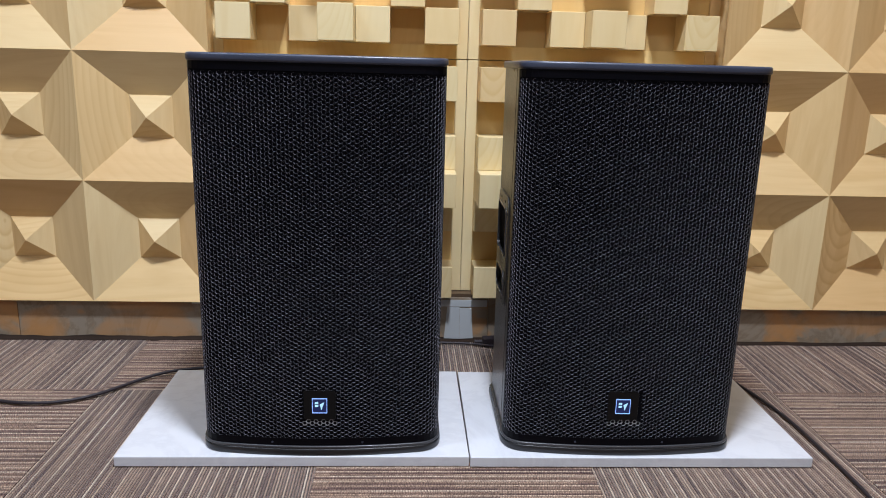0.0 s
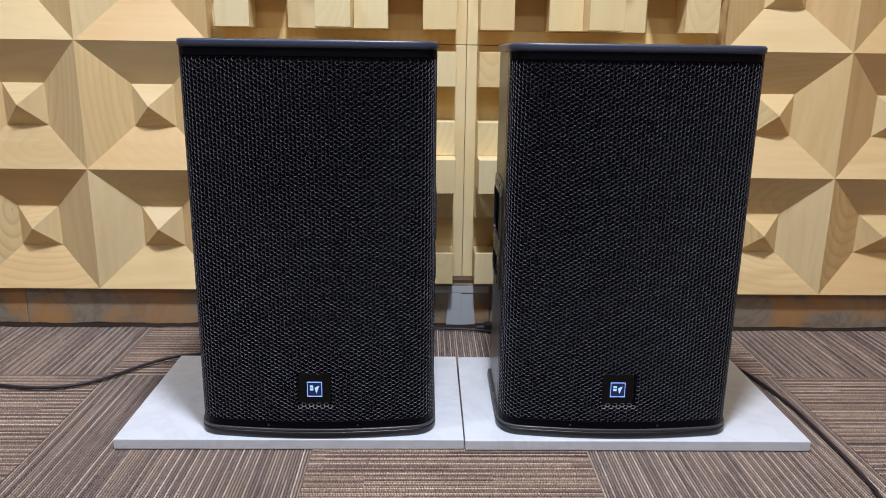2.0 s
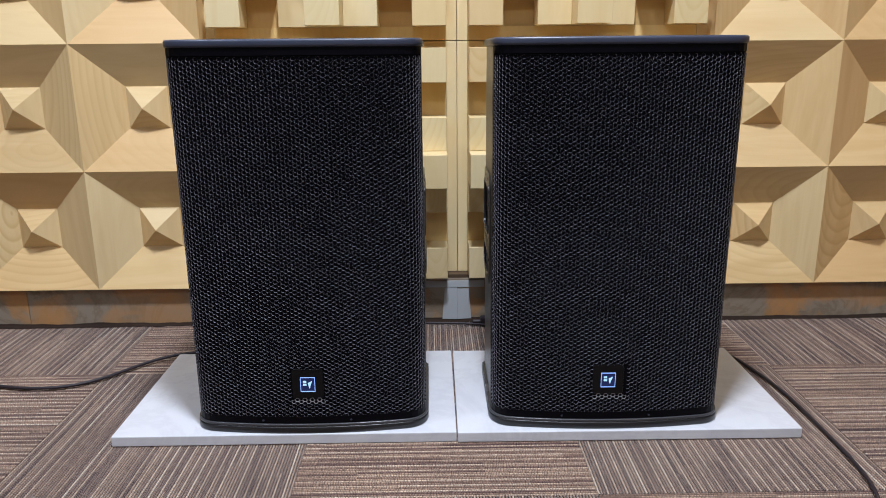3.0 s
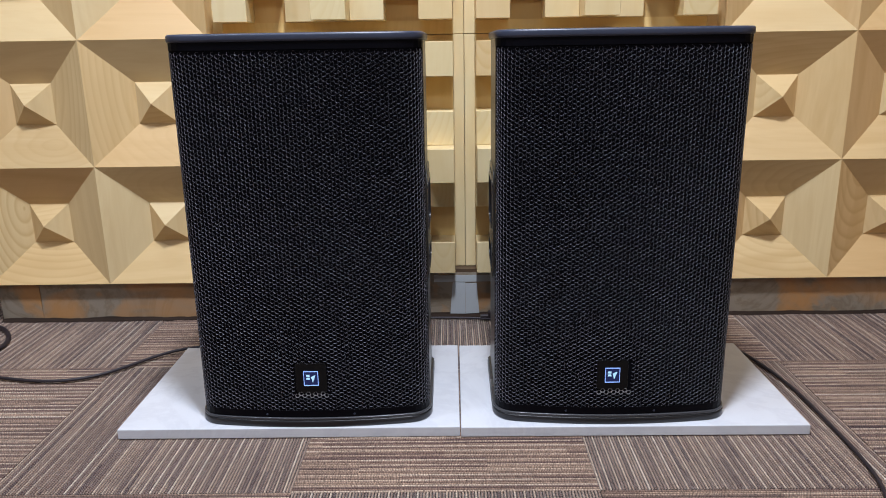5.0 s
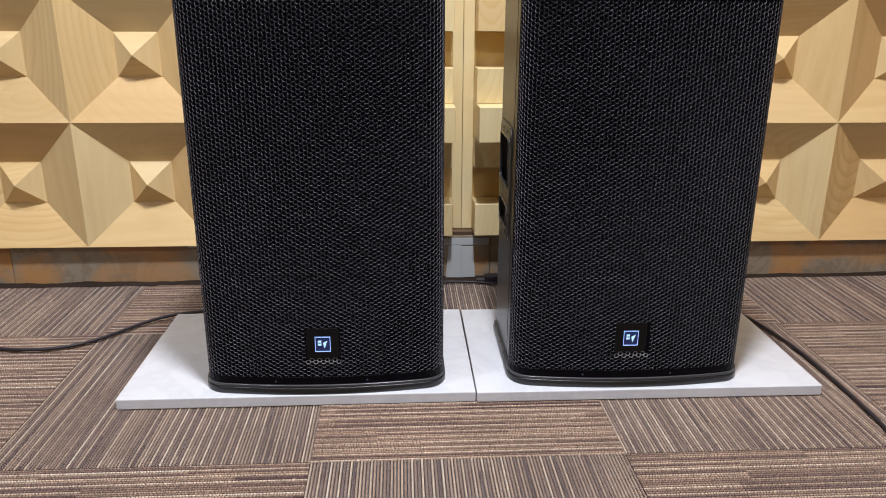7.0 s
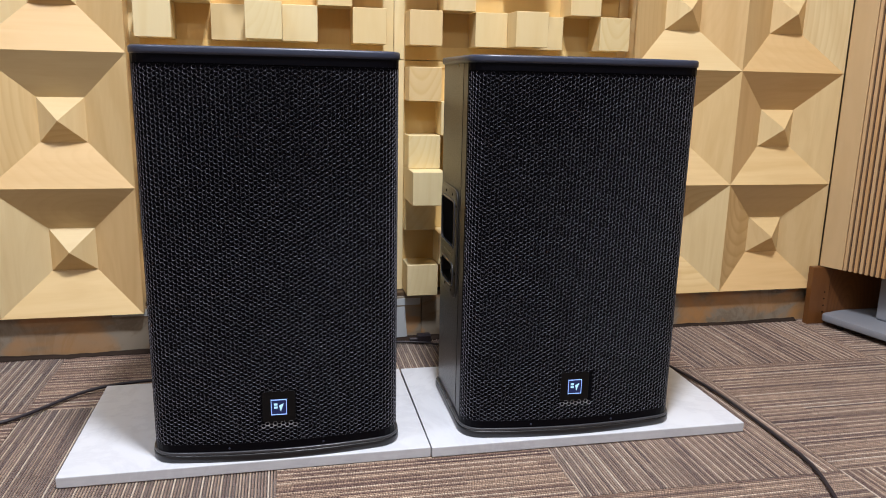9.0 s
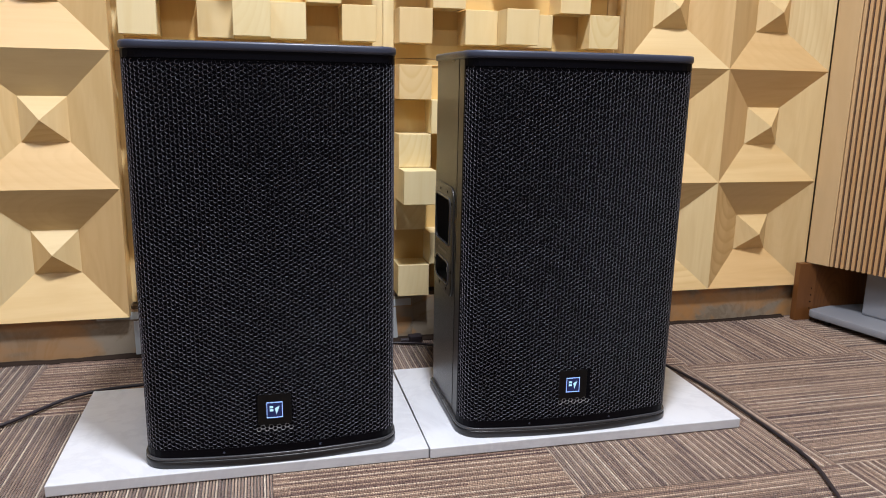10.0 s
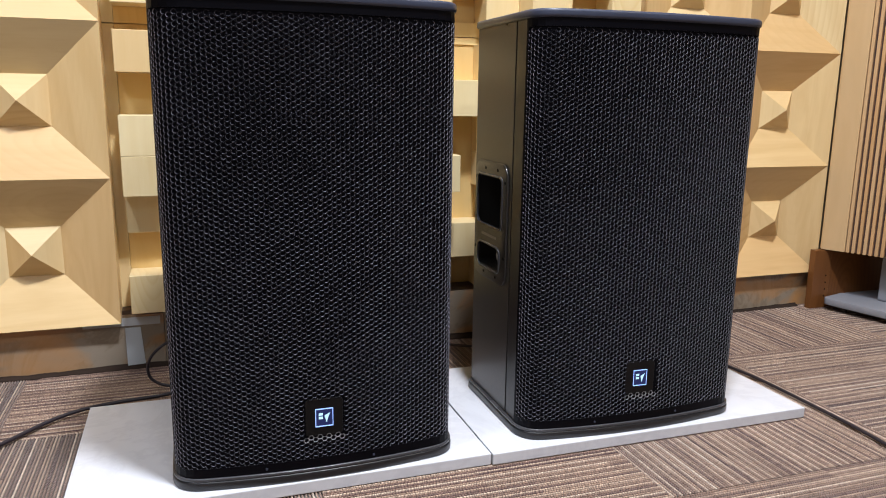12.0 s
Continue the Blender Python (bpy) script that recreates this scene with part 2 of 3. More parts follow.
    beat = maths(nt, "FRACT", maths(nt, "ADD", maths(nt, "DIVIDE", sep.outputs[1], 0.0046), maths(nt, "ADD", maths(nt, "MULTIPLY", white(rib, 5.0, seed), 3.0), maths(nt, "MULTIPLY", noise_of(nt, tc.outputs["Object"], 60.0, 1.0), 2.2))))
    loop = maths(nt, "SINE", maths(nt, "MULTIPLY", beat, 3.1416))
    # gaps between single loops get their shade in the colour too
    colour = mix(nt, 1.0, colour, ramp(nt, loop, [(0.0, (0.46, 0.44, 0.44)), (0.6, (1.10, 1.09, 1.07))]), "MULTIPLY")
    wear = noise_of(nt, tc.outputs["Object"], 5.0, 2.0)
    colour = mix(nt, 1.0, colour, ramp(nt, wear, [(0.3, (0.71, 0.70, 0.72)), (0.7, (0.92, 0.91, 0.92))]), "MULTIPLY")
    nt.links.new(colour, b.inputs["Base Color"])
    b.inputs["Roughness"].default_value = 0.95
    b.inputs["Specular IOR Level"].default_value = 0.1
    b.inputs["Sheen Weight"].default_value = 0.4
    b.inputs["Sheen Roughness"].default_value = 0.5
    b.inputs["Sheen Tint"].default_value = (0.9, 0.8, 0.72, 1)
    bump(nt, b, maths(nt, "ADD", maths(nt, "MULTIPLY", tuft.outputs["Distance"], 0.5), loop), 0.7, 0.002)
    return m


RIB = 0.4965 / 96
carpet = carpet_material()


# ---- building helpers ----
def mesh_of(name, bm, mat):
    me = bpy.data.meshes.new(name)
    bm.normal_update()
    bm.to_mesh(me)
    bm.free()
    for one in (mat if isinstance(mat, (list, tuple)) else [mat]):
        me.materials.append(one)
    return me


def part(name, data, mat, parent, label="", at=(0, 0, 0), turn=0.0):
    """One mesh object under a thing or a part; data is a bmesh, or a mesh that alike pieces share."""
    me = mesh_of(name, data, mat) if isinstance(data, bmesh.types.BMesh) else data
    ob = new(name, me)
    ob.parent = parent
    ob.location = at
    ob.rotation_euler = (0, 0, turn)
    if label:
        ob["label"] = label
    return ob


def thing(name, at, label, category, group="", kind="", turn=0.0):
    ob = new(name)
    ob.location = at
    ob.rotation_euler = (0, 0, turn)
    ob.empty_display_size = 0.05
    return tagged(ob, label, category, group, kind)


def box(x0, x1, y0, y1, z0, z1, bevel=0.0, bm=None, segments=2):
    bm = bm or bmesh.new()
    made = bmesh.ops.create_cube(bm, size=1.0)["verts"]
    for v in made:
        v.co = Vector(((x0 + x1) / 2 + v.co.x * (x1 - x0), (y0 + y1) / 2 + v.co.y * (y1 - y0), (z0 + z1) / 2 + v.co.z * (z1 - z0)))
    if bevel:
        edges = {e for v in made for e in v.link_edges}
        bmesh.ops.bevel(bm, geom=list(edges), offset=bevel, segments=segments, affect="EDGES", profile=0.5)
    return bm


def extrude(points, z0, z1, bevel=0.0, segments=2):
    """A closed outline in x and y, given depth along z, its top and bottom rims rounded."""
    bm = bmesh.new()
    low = [bm.verts.new((x, y, z0)) for x, y in points]
    high = [bm.verts.new((x, y, z1)) for x, y in points]
    n = len(points)
    bm.faces.new(low[::-1])
    bm.faces.new(high)
    for i in range(n):
        bm.faces.new((low[i], low[(i + 1) % n], high[(i + 1) % n], high[i]))
    bmesh.ops.recalc_face_normals(bm, faces=bm.faces[:])
    if bevel:
        rim = [e for e in bm.edges if abs(e.verts[0].co.z - e.verts[1].co.z) < 1e-6]
        bmesh.ops.bevel(bm, geom=rim, offset=bevel, segments=segments, affect="EDGES", profile=0.5)
    return bm


def solid_from(face, push):
    """A planar facet with thickness: the face and a copy pushed back, joined at the rim."""
    bm = bmesh.new()
    a = [bm.verts.new(p) for p in face]
    c = [bm.verts.new(Vector(p) + Vector(push)) for p in face]
    bm.faces.new(a)
    bm.faces.new(c[::-1])
    n = len(face)
    for i in range(n):
        bm.faces.new((a[i], c[i], c[(i + 1) % n], a[(i + 1) % n]))
    bmesh.ops.recalc_face_normals(bm, faces=bm.faces[:])
    return bm


def cut(body, cutters):
    """The body's bmesh with the cutters taken out of it."""
    def temp(bm):
        me = bpy.data.meshes.new("temp")
        bm.to_mesh(me)
        bm.free()
        return new("temp", me)
    ob = temp(body)
    tools = [temp(c) for c in cutters]
    for tool in tools:
        mod = ob.modifiers.new("cut", "BOOLEAN")
        mod.operation, mod.solver, mod.object = "DIFFERENCE", "EXACT", tool
    bpy.context.view_layer.update()
    me = bpy.data.meshes.new_from_object(ob.evaluated_get(bpy.context.evaluated_depsgraph_get()))
    out = bmesh.new()
    out.from_mesh(me)
    for o in (ob, *tools):
        data = o.data
        bpy.data.objects.remove(o)
        bpy.data.meshes.remove(data)
    bpy.data.meshes.remove(me)
    return out


def smooth(ob, angle=35):
    for p in ob.data.polygons:
        p.use_smooth = True
    ob.data.set_sharp_from_angle(angle=radians(angle))
    return ob


def rounded(cx, cy, w, h, r, n=5):
    pts = []
    for k, (sx, sy) in enumerate(((1, 1), (-1, 1), (-1, -1), (1, -1))):
        for i in range(n + 1):
            a = radians(90 * k + 90 * i / n)
            pts.append((cx + sx * (w / 2 - r) + r * math.cos(a), cy + sy * (h / 2 - r) + r * math.sin(a)))
    return pts


def stand_up(bm, m):
    bmesh.ops.transform(bm, matrix=m, verts=bm.verts[:])
    return bm


def cable(name, points, radius, label, group=""):
    cu = bpy.data.curves.new(name, "CURVE")
    cu.dimensions, cu.bevel_depth, cu.bevel_resolution, cu.resolution_u = "3D", radius, 3, 10
    sp = cu.splines.new("NURBS")
    sp.points.add(len(points) - 1)
    for p, co in zip(sp.points, points):
        p.co = (*co, 1)
    sp.use_endpoint_u, sp.order_u = True, 4
    cu.materials.append(rubber)
    deps = new("temp", cu)
    bpy.context.view_layer.update()
    me = bpy.data.meshes.new_from_object(deps.evaluated_get(bpy.context.evaluated_depsgraph_get()))
    bpy.data.objects.remove(deps)
    for p in me.polygons:
        p.use_smooth = True
    return tagged(new(name, me), label, "cable", group)


# ---- the room ----
X0, X1, Y0, Y1, TOP = -2.3, 2.3, -4.0, 0.86, 2.7


def structure(name, bm, mat, label, category):
    return tagged(new(name, mesh_of(name, bm, mat)), label, category, kind="structure")


floor = structure("floor", box(X0, X1, Y0, Y1, -0.06, -0.0045), screed, "floor laid with brown striped carpet tiles in alternating directions", "floor")
# Unseen ceiling and walls close the room; warm tones tint their bounced light.
structure("ceiling", box(X0, X1, Y0, Y1, TOP, TOP + 0.1), ceiling_paint, "unseen plain ceiling, warm-toned to tint bounced light", "ceiling")
structure("wall_north", box(X0, X1, Y1, Y1 + 0.1, -0.06, TOP), wall_paint, "plain wall behind the wooden diffusers", "wall")
structure("wall_south", box(X0, X1, Y0 - 0.1, Y0, -0.06, TOP), wall_paint, "unseen plain wall, warm-toned to tint bounced light", "wall")
structure("wall_west", box(X0 - 0.1, X0, Y0 - 0.1, Y1 + 0.1, -0.06, TOP), wall_paint, "unseen plain wall, warm-toned to tint bounced light", "wall")
structure("wall_east", box(X1, X1 + 0.1, Y0 - 0.1, Y1 + 0.1, -0.06, TOP), wall_paint, "unseen plain wall, warm-toned to tint bounced light", "wall")

# stone skirting under the diffusers, in butted lengths
skirting = thing("baseboard", (0, 0.634, 0), "brown and grey veined stone skirting under the wooden diffusers", "baseboard", kind="structure")
joints = [-1.205, -1.096, -0.5, 0.1, 0.7, 1.33]
for xa, xb in zip(joints, joints[1:]):
    part("stone_piece", box(xa + 0.0006, xb - 0.0006, 0, 0.03, 0.0, 0.118, 0.0008), skirting_stone, skirting)
# Solid dark strip stands in for the shaded gap at the carpet's edge.
edge_rng = random.Random(5)
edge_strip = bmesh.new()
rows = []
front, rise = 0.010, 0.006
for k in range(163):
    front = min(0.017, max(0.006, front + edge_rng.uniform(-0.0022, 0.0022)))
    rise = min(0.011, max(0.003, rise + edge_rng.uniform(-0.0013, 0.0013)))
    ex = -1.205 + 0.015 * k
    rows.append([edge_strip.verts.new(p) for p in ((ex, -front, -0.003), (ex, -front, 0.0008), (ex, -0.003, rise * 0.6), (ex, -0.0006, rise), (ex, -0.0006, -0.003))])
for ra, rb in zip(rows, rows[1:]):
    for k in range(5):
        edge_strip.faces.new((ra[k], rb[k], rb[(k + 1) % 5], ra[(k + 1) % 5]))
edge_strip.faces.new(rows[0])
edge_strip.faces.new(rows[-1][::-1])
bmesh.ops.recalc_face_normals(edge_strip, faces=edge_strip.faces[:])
part("shadow_gap", edge_strip, gap_shade, skirting, "dark strip put in for the shaded gap where carpet meets stone")


# ---- pyramid diffusers ----
RIDGE, DEEPNESS = 0.612, 0.052
CW, CH = 0.312, 0.3045
Z_LOW = 0.107


def facet_meshes():
    w, h, q, d = CW / 2, CH / 2, 0.051, DEEPNESS
    o = [(-w, 0, -h), (w, 0, -h), (w, 0, h), (-w, 0, h)]
    i = [(-q, d, -q), (q, d, -q), (q, d, q), (-q, d, q)]
    tip = (0.0, 0.010, 0.0)
    out = {}
    for k, nm in enumerate(("low", "right", "up", "left")):
        n = (k + 1) % 4
        mat = wood_x if nm in ("low", "up") else wood_z
        out["slope_" + nm] = mesh_of("slope", solid_from([o[k], o[n], i[n], i[k]], (0, 0.012, 0)), mat)
        out["tip_" + nm] = mesh_of("tip", solid_from([i[k], i[n], tip], (0, 0.02, 0)), mat)
    return out


facets = facet_meshes()


def pyramid_panel(x_left, drop=0.0, rows=4):
    panel = thing("pyramid_diffuser", (x_left + CW, RIDGE, Z_LOW - drop), "pale wooden acoustic diffuser of square funnels with small pyramids", "acoustic panel", "wall diffusers")
    for c in (-0.5, 0.5):
        for r in range(rows):
            for nm, me in facets.items():
                part("funnel_face" if nm.startswith("slope") else "pyramid_face", me, None, panel, at=(c * CW, 0, (r + 0.5) * CH))
    high = rows * CH
    for sx in (-1, 1):
        part("side_board", box(sx * CW - (0.008 if sx > 0 else 0), sx * CW + (0.008 if sx < 0 else 0), 0.007, 0.20, 0, high), wood_z, panel)
    for z in (0, high - 0.008):
        part("end_board", box(-CW + 0.0085, CW - 0.0085, 0.007, 0.20, z, z + 0.008), wood_x, panel)
    return panel


pyramid_panel(-1.2075)
pyramid_panel(0.642, 0.005)

# ---- block diffusers between them ----
R, M, P, T = 0, 1, 2, 3
REACH = {R: 0.672, M: 0.640, P: 0.595, T: 0.525}
PLAN = [
    (P, R, P, T, M, R, P),
    (R, P, R, R, R, P, R),
    (P, R, M, P, R, M, P),
    (T, R, P, T, M, R, P),
    (M, R, R, M, P, R, M),
    (R, P, M, R, R, P, R),
    (P, R, P, P, M, R, P),
]
FRAME_Y, BACK_Y = 0.668, 0.80
PITCH = 0.0802
block_mesh = {}
for lev, y in REACH.items():
    if lev == R:
        continue
    block_mesh[lev] = mesh_of("block", box(-PITCH / 2 + 0.0004, PITCH / 2 - 0.0004, y - FRAME_Y, REACH[R] - FRAME_Y - 0.0005, -0.0404, 0.0404, 0.0009, segments=1), wood_block)


def block_panel(x_left, z_low, low_rail, flip, first="up"):
    """One square unit: four rails round a field of seven by seven square blocks set at four depths."""
    rail = 0.027
    w = 7 * PITCH + 2 * rail
    pz = 0.0816
    h = 7 * pz + low_rail + 0.016
    unit = thing("block_diffuser", (x_left + w / 2, FRAME_Y, z_low), "pale wooden acoustic diffuser with square blocks of different depths", "acoustic panel", "wall diffusers")
    d = BACK_Y - FRAME_Y
    for sx in (-1, 1):
        xa = -w / 2 if sx < 0 else w / 2 - rail
        part("stile", box(xa + 0.0006, xa + rail - 0.0006, 0, d, 0.0006, h - 0.0006, 0.0008, segments=1), wood_block, unit)
    part("rail", box(-w / 2 + rail, w / 2 - rail, 0.001, d, h - 0.016, h - 0.0006), wood_bounce_gold, unit)
    if low_rail > 0.01:
        part("rail", box(-w / 2 + rail, w / 2 - rail, 0.001, d, 0.0006, low_rail), wood_bounce_gold, unit)
    part("back_board", box(-w / 2 + rail, w / 2 - rail, REACH[R] - FRAME_Y, d, low_rail, h - 0.016), wood_bounce_gold, unit)
    for r in range(7):
        for c in range(7):
            row = r if first == "up" else 6 - r
            lev = PLAN[row][6 - c if flip else c]
            if lev == R:
                continue
            part("block", block_mesh[lev], None, unit, at=((c - 3) * PITCH, 0, low_rail + (r + 0.5) * pz))
    return unit


SEAM = 0.0275
UW = 7 * PITCH + 0.054
block_panel(SEAM - UW, 0.128, 0.002, True, "down")
block_panel(SEAM, 0.128, 0.002, False, "down")
block_panel(SEAM - UW, 0.7178, 0.0325, True)
block_panel(SEAM, 0.7178, 0.0325, False)

tagged(new("trim", mesh_of("trim", box(-0.586, 0.641, 0.640, 0.80, 0.1185, 0.1275), dark_trim)), "dark brown ledge under the block diffusers", "trim", kind="structure")


# pale grey boards taped over the skirting below the panel joints
def patch_board(x, label, halves=(0, 1)):
    t = thing("grey_patch", (x, 0.632, 0), label, "patch", "grey patches on the skirting")
    for k in halves:
        face = [[(-0.036, -0.001, 0.008), (0.004, -0.003, 0.008), (0.003, -0.001, 0.094), (-0.029, -0.001, 0.094)],
                [(0.0045, -0.003, 0.008), (0.040, -0.001, 0.009), (0.034, -0.001, 0.091), (0.0035, -0.0015, 0.091)]][k]
        part("upright_board", solid_from(face, (0, 0.002, 0)), tape_grey, t)
    part("cross_board", box(-0.078, 0.074, -0.0005, 0.0015, 0.0955, 0.113), tape_grey, t)
    return t


patch_board(0.022, "pale grey board taped over the stone skirting")
patch_board(-0.582, "pale grey board taped over the stone skirting", (1,))


# ---- slatted cabinet on its grey stand, in the corner ----
def slatted_cabinet():
    ang = math.atan2(-0.145, 0.062)
    t = thing("slatted_cabinet", (1.2600, 0.6035, 0.172), "oak cabinet with vertical slats and rounded edge on a stand", "cabinet", turn=ang)
    high, deep, long = 1.15, 0.34, 0.62
    soft = []
    for i in range(7):
        a = radians(180 + 90 * i / 6)
        soft.append((0.009 + 0.009 * math.cos(a), 0.009 + 0.009 * math.sin(a)))
    pts = soft + [(0.068, 0.0), (0.069, 0.012), (long, 0.012), (long, deep), (0.0, deep)]
    smooth(part("carcass", extrude(pts, 0, high), [wood_ply], t))
    part("slat_backing", box(0.0695, long, 0.0085, 0.0115, 0.002, high), plain("dark_slat_gap", (0.06, 0.03, 0.022), 0.8), t, "dark brown grooves")
    pitch = 0.0146
    me = mesh_of("slat", box(0, 0.0086, -0.0005, 0.009, 0.0, high, 0.001, segments=1), wood_slat)
    x = 0.0705
    while x < long - 0.01:
        part("slat", me, None, t, at=(x, 0, 0))
        x += pitch
    return t


slatted_cabinet()


def grey_stand():
    t = thing("cabinet_stand", (1.262, 0.575, 0), "grey metal stand with a flat foot plate on low feet", "stand", turn=math.atan2(-0.21, 0.052))
    pts = rounded(0.24, 0.17, 0.48, 0.34, 0.018)
    smooth(part("foot_plate", extrude(pts, 0.016, 0.036, 0.003), grey_metal, t))
    part("pole", box(0.10, 0.38, 0.10, 0.24, 0.036, 0.171, 0.006), grey_metal, t)
    for x in (0.05, 0.24, 0.43):
        for y in (0.03, 0.31):
            part("foot", extrude(rounded(x, y, 0.018, 0.018, 0.0088), 0.0, 0.016), black_plastic, t, "black round foot")
    return t


grey_stand()


def corner_upright(x, side, label):
    t = thing("corner_upright", (x, 0.588, 0), label, "wood upright", "mahogany uprights")
    part("front_edge", box(-0.03, 0.03, 0, 0.02, 0, 0.17 if side > 0 else 0.1065, 0.001), mahogany, t)
    part("side_panel", box(0.0305 if side > 0 else -0.33, 0.33 if side > 0 else -0.0305, 0.006, 0.02, 0, 0.17), mahogany, t)
    for z in (0.035, 0.055, 0.075, 0.095):
        part("screw", stand_up(extrude(rounded(0, 0, 0.004, 0.004, 0.0019), 0, 0.001), pose(0.016 * side, -0.0002, z, 90)), groove_black, t)
    return t


corner_upright(1.264, 1, "red brown wooden upright with a row of screws, beside the skirting")
corner_upright(-1.236, -1, "red brown wooden upright at the skirting's end")


# ---- white marble slabs ----
def slab(x0, x1, y0, y1, turn, label):
    t = new("marble_slab", mesh_of("marble_slab", box(-(x1 - x0) / 2, (x1 - x0) / 2, 0, y1 - y0, 0.0, 0.0195, 0.0015), slab_white))
    t.location = ((x0 + x1) / 2, y0, 0.0005)
    t.rotation_euler = (0, 0, turn)
    return tagged(t, label, "slab", "marble slabs")


slab(-0.626, 0.0025, 0.002, 0.387, 0.0, "white marble slab on the carpet under a loudspeaker")
slab(0.0045, 0.636, -0.002, 0.383, radians(-0.25), "white marble slab on the carpet under a loudspeaker")


# ---- loudspeakers ----
HALF, TALL = 0.2098, 0.694


def front_profile(grow=0.0):
    """Half of the bowed front in plan, from the middle out to the side."""
    pts = []
    for i in range(13):
        x = 0.1765 * i / 12
        pts.append((x, 0.014 * (x / 0.1765) ** 2))
    for i in range(1, 9):
        s = i / 8
        a, c, e = (0.1765, 0.014), (0.2070, 0.020), (HALF, 0.053)
        pts.append(tuple((1 - s) ** 2 * a[k] + 2 * s * (1 - s) * c[k] + s * s * e[k] for k in (0, 1)))
    if grow:
        out = []
        for i, (x, y) in enumerate(pts):
            p, n = pts[max(0, i - 1)], pts[min(len(pts) - 1, i + 1)]
            dx, dy = n[0] - p[0], n[1] - p[1]
            ln = math.hypot(dx, dy)
            out.append((x + dy / ln * grow, y - dx / ln * grow))
        out[0] = (0.0, -grow)
        pts = out
    return pts


def plan_outline(grow=0.0, y_to=None):
    half = front_profile(grow)
    side = HALF + grow
    if y_to is None:
        tail = [(side, 0.262), (0.135 + grow, 0.362 + grow)]
    else:
        tail = [(side, y_to)]
    right = half + tail
    left = [(-x, y) for x, y in right[::-1] if x > 1e-6]
    return left + right


def arc_table(grow):
    half = front_profile(grow) + [(HALF + grow, 0.075), (HALF + grow, 0.095)]
    run, table = 0.0, [(0.0, half[0])]
    for a, c in zip(half, half[1:]):
        run += math.hypot(c[0] - a[0], c[1] - a[1])
        table.append((run, c))
    return table


def on_arc(table, u):
    s, sign = abs(u), 1 if u >= 0 else -1
    for (ua, a), (ub, c) in zip(table, table[1:]):
        if s <= ub:
            k = (s - ua) / (ub - ua)
            dx, dy = c[0] - a[0], c[1] - a[1]
            ln = math.hypot(dx, dy)
            return sign * (a[0] + dx * k), a[1] + dy * k, sign * dy / ln, -dx / ln
    return sign * table[-1][1][0], table[-1][1][1], sign * 1.0, 0.0


ARC = arc_table(0.0)
U_END = 0.2290
HOLE_D = 0.00765
HOLE_X = HOLE_D * 0.866
GRILLE_Z = (0.0295, 0.6690)
BADGE_Z = 0.0958


def perforated(test, thick=0.0011, radius=0.00322, proud=0.0):
    """Sheet steel bent to the bowed front, pierced in close-packed rows; each hole has a rounded rim and a wall."""
    verts, faces, walls, keyed = [], [], [], {}

    def put(u, z, depth, key=None):
        if key is not None and key in keyed:
            return keyed[key]
        x, y, nx, ny = on_arc(ARC, u)
        verts.append((x + nx * (0.0022 + proud - depth), y + ny * (0.0022 + proud - depth), z))
        if key is not None:
            keyed[key] = len(verts) - 1
        return len(verts) - 1

    cols = int(U_END / HOLE_X)
    rows = int((GRILLE_Z[1] - GRILLE_Z[0]) / HOLE_D)
    rc = HOLE_D / math.sqrt(3)
    for c in range(-cols, cols + 1):
        for r in range(rows):
            u, z = c * HOLE_X, GRILLE_Z[0] + (r + (0.75 if c % 2 else 0.25)) * HOLE_D
            if not test(u, z):
                continue
            outer = []
            for k in range(6):
                a = radians(60 * k)
                pu, pz = u + rc * math.cos(a), z + rc * math.sin(a)
                outer.append(put(pu, pz, 0.0, (round(pu * 4000), round(pz * 4000))))
            rings = []
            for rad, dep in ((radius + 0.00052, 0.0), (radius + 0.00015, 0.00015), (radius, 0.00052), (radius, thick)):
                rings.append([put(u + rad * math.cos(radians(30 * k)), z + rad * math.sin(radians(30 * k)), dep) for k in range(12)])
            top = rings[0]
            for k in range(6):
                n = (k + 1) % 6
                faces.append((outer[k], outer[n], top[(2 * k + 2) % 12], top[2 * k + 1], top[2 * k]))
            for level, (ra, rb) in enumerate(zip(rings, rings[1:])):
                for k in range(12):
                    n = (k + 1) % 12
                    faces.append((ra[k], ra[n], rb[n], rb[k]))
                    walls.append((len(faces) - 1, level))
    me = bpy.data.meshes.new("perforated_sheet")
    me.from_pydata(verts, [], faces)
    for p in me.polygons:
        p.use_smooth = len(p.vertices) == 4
    # slots 1 and 2 hold the pale glint colours of rim and wall
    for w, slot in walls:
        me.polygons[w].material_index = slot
    me.update()
    return me


def in_badge(u, z, grow=0.0):
    return abs(u) < 0.0275 + grow and abs(z - (BADGE_Z + 0.0005)) < 0.0295 + grow


def lip(u, z):
    return abs(u) < 0.029 and BADGE_Z - 0.0375 < z < BADGE_Z - 0.0287


